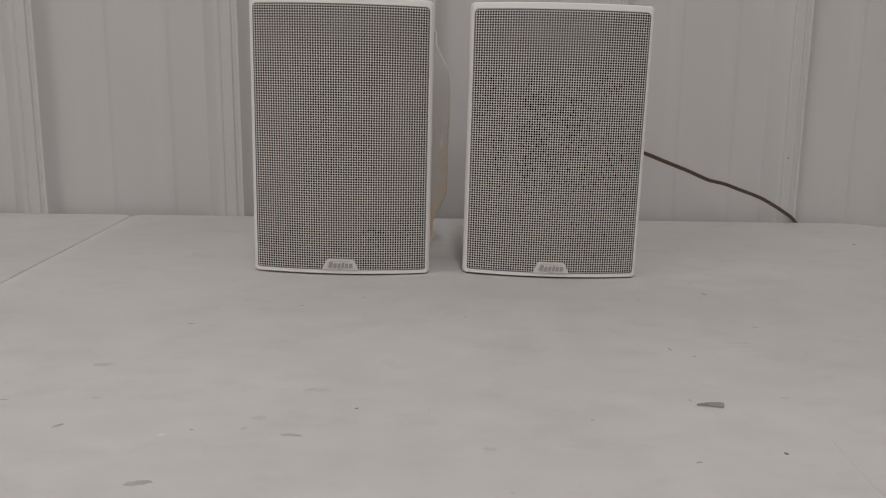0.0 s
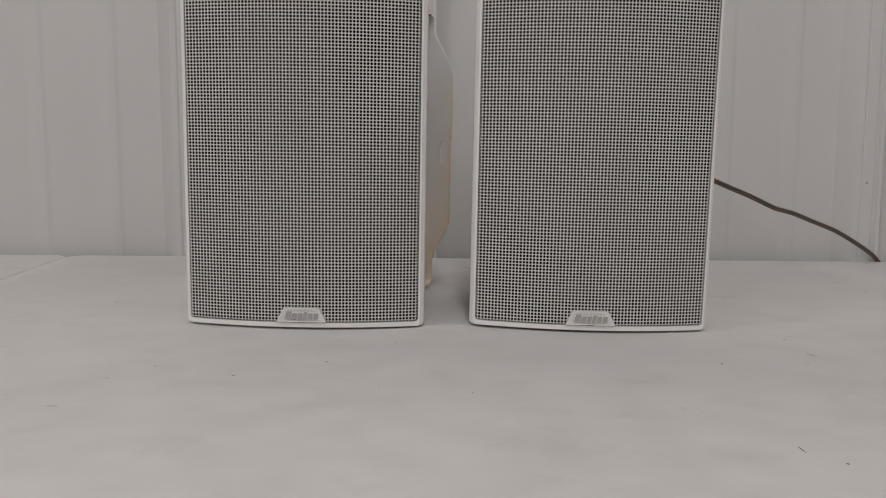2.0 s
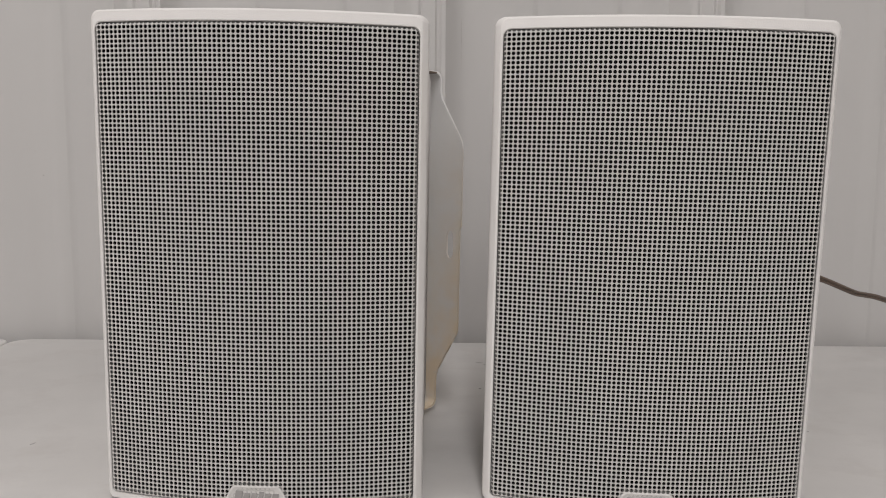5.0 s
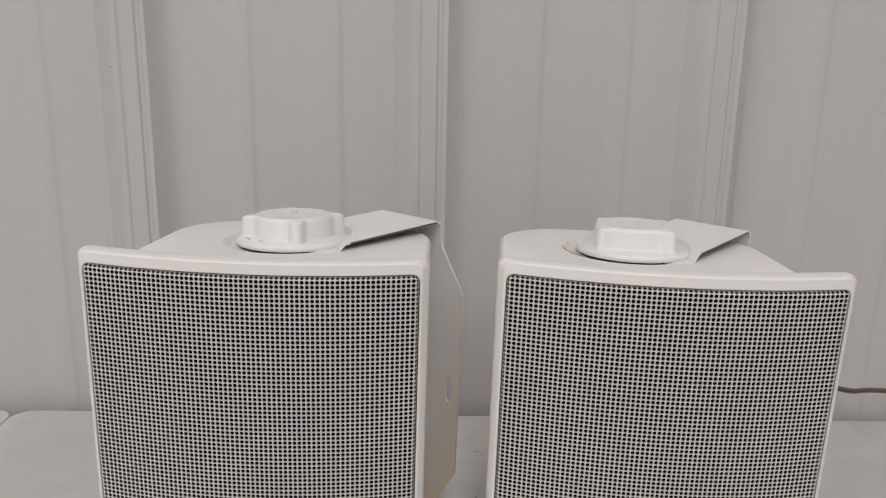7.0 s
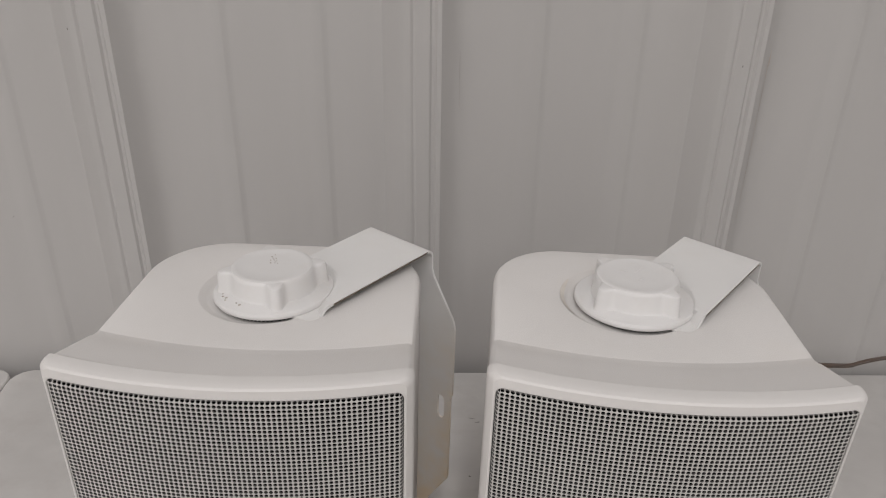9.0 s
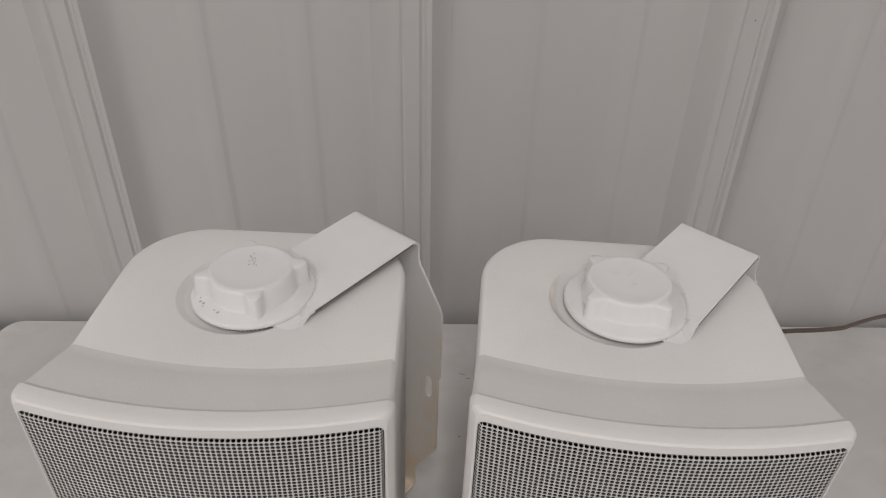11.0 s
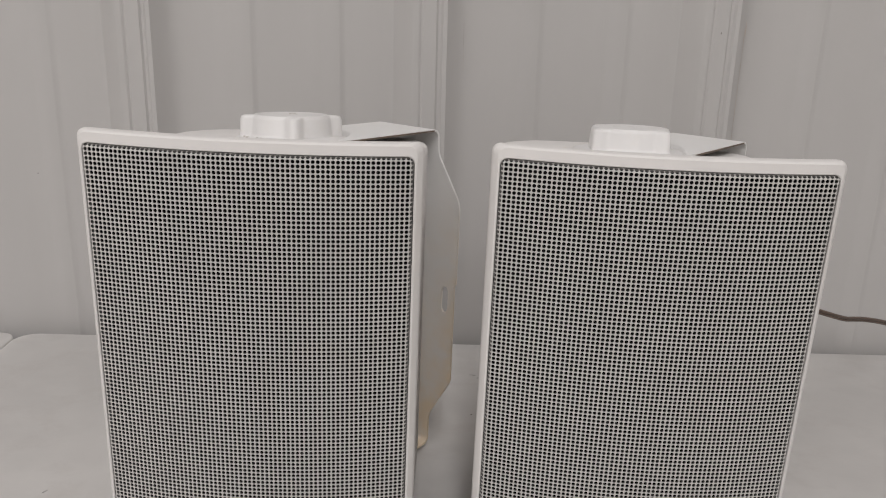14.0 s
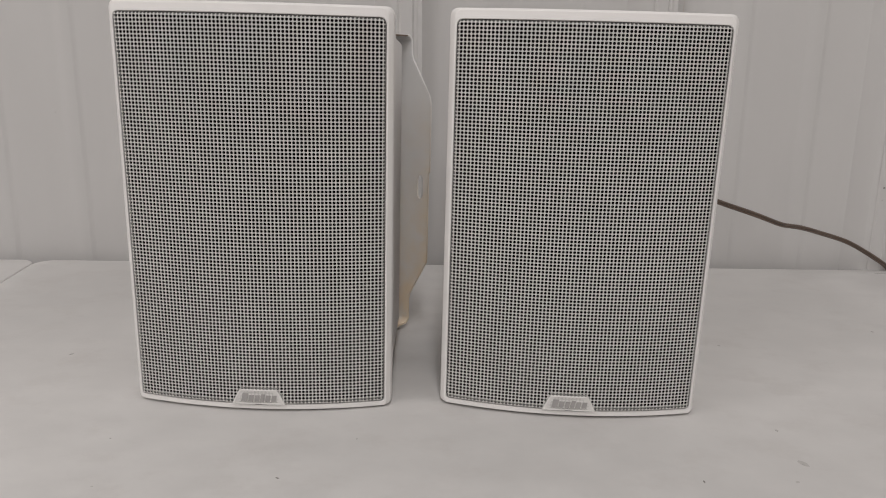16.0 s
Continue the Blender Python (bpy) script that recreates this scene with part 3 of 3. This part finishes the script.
def loudspeaker():
    root = tagged(new("loudspeaker"), "white plastic box loudspeaker with perforated grille and wall bracket", "loudspeaker", "pair of loudspeakers")
    part("cabinet", cabinet_mesh(), M_CAB, root, smooth=35)
    part("front_frame", front_frame_mesh(), M_CAB, root, smooth=16)
    g = new("grille", grille_mesh())
    g.parent = root
    g["label"] = "white perforated steel grille"
    bm = bmesh.new()
    loft(bm, [[(x, 0.0062 + bow(x), z) for x in np.linspace(-0.0706, 0.0706, 25)] for z in (0.0030, 0.2165)], False)
    bmesh.ops.solidify(bm, geom=list(bm.faces), thickness=0.0015)
    part("grille_cloth", bm, M_DARK, root, "black cloth behind the grille")
    badge = part("badge", badge_mesh(), M_BADGE, root, "pale grey trapezoid maker's plate", smooth=30)
    badge.location.y = -0.0012
    emblem_bars(badge)
    bm = bmesh.new()
    loft(bm, [[(x, y + bow(x), z) for x in np.linspace(-0.0147, 0.0147, 9)] for y, z in ((-0.0003, 0.0034), (-0.0011, 0.0036), (-0.0011, 0.0040), (-0.0003, 0.0042))], False)
    part("badge_seam", bm, M_INNER, root, "dark gap under the plate")
    part("badge_tab", tab_mesh(), M_CAB, root, smooth=40)
    part("bracket", bracket_mesh(), (M_BRACKET, M_EDGE_SHADE), root, "white painted steel strap bracket with yellowed edges", smooth=35)
    for z, flip in ((0.2036, 0), (0.0140, 180)):
        k = part("knob", knob_mesh(), M_KNOB_OLD if flip else M_KNOB, root, "yellowed moulded hand knob under the cabinet" if flip else "white moulded hand knob with four lugs", smooth=35)
        k.matrix_basis = pose(KNOB_X + 0.0012, KNOB_Y, z, 183 if flip else -3, 0, 16)
        part("locking_teeth", teeth_mesh(), M_INNER, k)
    return root


speaker = loudspeaker()
LEFT_POSE = pose(-0.0912, -0.2856, 0.0012, -0.55, 0.12, -3.02)
RIGHT_POSE = pose(0.0830, -0.2917, 0.0013, -0.38, 0.13, -4.93)
speaker.matrix_basis = LEFT_POSE
twin = copy_thing(speaker, RIGHT_POSE)
tagged(twin, "white plastic box loudspeaker with perforated grille, wired by a brown cord")
for ob in twin.children:
    if ob.name.startswith("bracket"):
        ob.matrix_basis = pose(-0.0020, 0.0004, 0)
    if ob.name.startswith("knob"):
        ob.matrix_basis = pose(-0.0004, 0.0002, 0) @ ob.matrix_basis @ pose(0, 0, 0, 0, 0, 22)


def knob_wear(knob, spots):
    """Specks and rubbed marks on the cap of one knob: radius, angle, height, length, width, turn, material."""
    for k, (rad, ang, z, a, b, turn, mat) in enumerate(spots):
        blot("speck", (rad * math.cos(radians(ang)), rad * math.sin(radians(ang)), z), a, b, turn, mat, knob, "z", 300 + k, 0.00015)


def seat_stain(parent, a0, a1, name="seat_stain"):
    """Yellowed crescent on the sloping side of the round seat."""
    bm = bmesh.new()
    cx, cy = KNOB_X - 0.0026, KNOB_Y + 0.0012
    n = 24
    rings = [[], []]
    for i in range(n + 1):
        s = i / n
        a = radians(a0 + (a1 - a0) * s)
        w = math.sin(math.pi * s) ** 0.5
        for k, (rr, z) in enumerate(((0.0327, 0.2021), (0.0327 - 0.0024 * w, 0.2021 - 0.0017 * w))):
            p = Vector((cx + rr * math.cos(a), cy + rr * math.sin(a), z))
            f = 1 - min(max((p.y - 0.038) / (0.1506 - 0.038), 0), 1)
            rings[k].append((p.x, p.y, 0.1089 + (p.z - 0.1089) * (1 + 0.046 * f) + 0.0005))
    loft(bm, rings, False)
    part(name, bm, M_YELLOW, parent, "yellowed crescent", smooth=40)


upper = [o for o in speaker.children if o.name.startswith("knob") and o.location.z > 0.1][0]
knob_wear(upper, (
    (0.0062, 82, 0.0150, 0.0007, 0.0050, 8, M_SEAMC), (0.0034, 60, 0.0150, 0.0006, 0.0040, -25, M_SEAMC), (0.0090, 88, 0.0150, 0.0008, 0.0012, 10, M_BROWN), (0.0070, 72, 0.0150, 0.0007, 0.0009, 0, M_BROWN),
    (0.0052, 96, 0.0150, 0.0006, 0.0010, 0, M_BROWN), (0.0022, 110, 0.0150, 0.0007, 0.0012, 20, M_BROWN), (0.0026, 20, 0.0150, 0.0006, 0.0007, 0, M_BROWN), (0.0110, 80, 0.0150, 0.0006, 0.0008, 0, M_BROWN),
    (0.0240, 226, 0.0042, 0.0014, 0.0009, 20, M_BROWN), (0.0236, 220, 0.0042, 0.0008, 0.0007, 0, M_BROWN), (0.0252, 196, 0.0041, 0.0010, 0.0007, 0, M_BROWN), (0.0244, 201, 0.0041, 0.0012, 0.0008, 30, M_BROWN),
    (0.0256, 205, 0.0041, 0.0007, 0.0006, 0, M_BROWN), (0.0246, 190, 0.0041, 0.0008, 0.0006, 0, M_BROWN)))
upper_twin = [o for o in twin.children if o.name.startswith("knob") and o.location.z > 0.1][0]
knob_wear(upper_twin, (
    (0.0050, 40, 0.0150, 0.0055, 0.0007, 10, M_FAINT), (0.0075, 110, 0.0150, 0.0060, 0.0007, -6, M_FAINT), (0.0040, 250, 0.0150, 0.0040, 0.0007, 0, M_FAINT)))
seat_stain(twin, 146, 222)


# ---- cord ----
def tube_path(bm, pts, radius, side, n=10):
    """Sweeps a round section along a smooth line through pts, shifted sideways by side."""
    line = []
    for i in range(len(pts) - 1):
        p0, p1, p2, p3 = (Vector(pts[max(0, min(len(pts) - 1, k))]) for k in (i - 1, i, i + 1, i + 2))
        for s in np.linspace(0, 1, 9)[:-1]:
            s = float(s)
            line.append(0.5 * (2 * p1 + (p2 - p0) * s + (2 * p0 - 5 * p1 + 4 * p2 - p3) * s ** 2 + (3 * p1 - p0 - 3 * p2 + p3) * s ** 3))
    line.append(Vector(pts[-1]))
    rings = []
    for i, p in enumerate(line):
        t = (line[min(i + 1, len(line) - 1)] - line[max(i - 1, 0)]).normalized()
        u = t.cross(Vector((0, 1, 0.15))).normalized()
        w = t.cross(u)
        c = p + u * side
        rings.append([c + (u * math.cos(2 * math.pi * k / n) + w * math.sin(2 * math.pi * k / n)) * radius for k in range(n)])
    loft(bm, rings, True, True, True)


CORD = [(0.0985, -0.1450, 0.1003), (0.1302, -0.1415, 0.1044), (0.1702, -0.1240, 0.1043), (0.2150, -0.0968, 0.0936), (0.2572, -0.0775, 0.0794), (0.2824, -0.0672, 0.0708), (0.3119, -0.0529, 0.0598), (0.3255, -0.0452, 0.0565),
        (0.3407, -0.0367, 0.0530), (0.3665, -0.0221, 0.0449), (0.4033, -0.0060, 0.0325), (0.4380, 0.0040, 0.0150), (0.4570, 0.0112, 0.0030), (0.4680, 0.0176, -0.0120), (0.4690, 0.0180, -0.0599)]
bm = bmesh.new()
tube_path(bm, CORD, 0.00115, 0.00105)
tube_path(bm, CORD, 0.00115, -0.00105)
tagged(mesh_object("speaker_cord", bm, M_CORD, smooth=40), "brown two-strand speaker cord drooping over the table's back edge", "cord")

# ---- marks and crumbs on the table ----
top_of = [o for o in table.children if o.name.startswith("tabletop")][0]
unturn = table.matrix_basis.inverted()
MARKS = (
    (-0.1961, -0.5699, 0.006, 0.0016, 50, "s"), (-0.0921, -0.5812, 0.010, 0.0022, -8, "s"), (-0.1446, -0.6214, 0.009, 0.0042, 5, "s"), (-0.0648, -0.5531, 0.0018, 0.0016, 0, "d"),
    (0.1217, -0.6027, 0.0022, 0.0020, 30, "d"), (-0.1365, -0.5751, 0.002, 0.0016, 0, "s"), (0.0804, -0.6097, 0.0026, 0.0013, 10, "s"),
    (0.0461, -0.5674, 0.0015, 0.0013, 0, "s"), (0.4487, -0.1294, 0.0030, 0.0040, 0, "d"), (0.3436, -0.1530, 0.0018, 0.0026, 0, "s"), (0.1951, -0.3390, 0.0030, 0.0070, 25, "s"),
    (-0.1771, -0.4187, 0.005, 0.0010, 0, "s"), (0.0017, -0.4018, 0.0010, 0.0022, 0, "s"), (-0.2335, -0.5406, 0.004, 0.0013, 0, "s"), (-0.1694, -0.3799, 0.0020, 0.0008, 0, "s"),
    (-0.0693, -0.3530, 0.0022, 0.0008, -30, "d"), (-0.1115, -0.3760, 0.0016, 0.0008, 0, "d"), (-0.2296, -0.2070, 0.0034, 0.0013, 55, "s"), (0.2131, -0.1830, 0.0018, 0.0014, 0, "s"),
    (-0.1536, -0.3603, 0.0012, 0.0010, 0, "s"), (-0.0341, -0.3155, 0.0008, 0.0018, 0, "s"), (0.1837, -0.3560, 0.0020, 0.0012, 0, "s"), (0.1373, -0.3558, 0.0008, 0.0024, 0, "d"),
    (0.1973, -0.3051, 0.0016, 0.0020, 30, "s"), (-0.1622, -0.3162, 0.0010, 0.0010, 0, "s"), (0.0278, -0.0459, 0.006, 0.0008, -12, "s"), (0.0322, -0.0505, 0.0036, 0.0014, 20, "s"), (0.0231, -0.1080, 0.0014, 0.0014, 0, "d"), (0.4455, 0.0023, 0.014, 0.0030, 4, "s"),
    (-0.2050, -0.4930, 0.0102, 0.0055, 4, "f"),
    (-0.1910, -0.5390, 0.0037, 0.0027, 0, "f"),
    (-0.1480, -0.5800, 0.0033, 0.0033, 0, "w"),
    (-0.1140, -0.5740, 0.0024, 0.0026, 0, "f"),
    (-0.1090, -0.5630, 0.0069, 0.0042, -6, "f"),
    (-0.0410, -0.3940, 0.0007, 0.0096, 0, "f"),
    (-0.0300, -0.5550, 0.0006, 0.0024, 0, "f"),
    (0.0940, -0.4270, 0.0028, 0.0112, 30, "f"),
    (0.1200, -0.4680, 0.0006, 0.0054, 0, "d"),
    (0.1300, -0.4810, 0.0009, 0.0015, 0, "d"),
    (0.1950, -0.4240, 0.0049, 0.0028, 0, "f"),
    (0.2510, -0.4430, 0.0122, 0.0078, 0, "f"),
    (0.2270, -0.4530, 0.0046, 0.0050, 0, "f"),
    (0.2020, -0.4760, 0.0013, 0.0015, 0, "s"),
    (0.1020, -0.5450, 0.0013, 0.0021, 0, "s"),
    (-0.0060, -0.5960, 0.0067, 0.0030, 0, "f"),
    (-0.0020, -0.6320, 0.0016, 0.0012, 0, "f"),
    (0.1660, -0.4570, 0.0196, 0.0049, 0, "f"),
    (-0.0860, -0.5300, 0.0136, 0.0056, 0, "f"),
    (0.1530, -0.5430, 0.0079, 0.0031, -8, "f"),
)
MARK_PAINT = {"d": M_SPECK, "s": M_SCUFF, "f": M_SMEAR, "w": M_CAB}
for i, (x, y, a, b, ang, kind_of) in enumerate(MARKS):
    p = unturn @ Vector((x, y, 0))
    blot("scuff", (p.x, p.y, 0.76), a, b, ang, MARK_PAINT[kind_of], top_of, "z", 20 + i)
p = unturn @ Vector((0.1454, -0.6168, 0))
blot("scratch", (p.x, p.y, 0.76), 0.0013, 0.050, -8, M_SEAMC, top_of, "z", 90)


def paint_chip():
    """Small curled flake."""
    bm = bmesh.new()
    rows = []
    for i in range(9):
        s = i / 8
        w = 0.0004 + 0.0017 * s ** 0.8 * (1 - 0.5 * max(0.0, s - 0.8) / 0.2)
        rows.append([bm.verts.new(((s - 0.5) * 0.0128, w * v + 0.0012 * math.sin(3 * s), 0.0004 + 0.0016 * (1 - v * v) * (0.4 + s))) for v in (-1, -0.5, 0, 0.5, 1)])
    for a, b in zip(rows, rows[1:]):
        for i in range(4):
            bm.faces.new((a[i], a[i + 1], b[i + 1], b[i]))
    bmesh.ops.solidify(bm, geom=list(bm.faces), thickness=0.0003)
    ob = tagged(mesh_object("paint_chip", bm, M_CHIP, smooth=60), "curled grey paint chip lying on the table", "debris")
    ob.matrix_basis = pose(0.1090, -0.5530, 0.0, 0, 0, -12)


paint_chip()
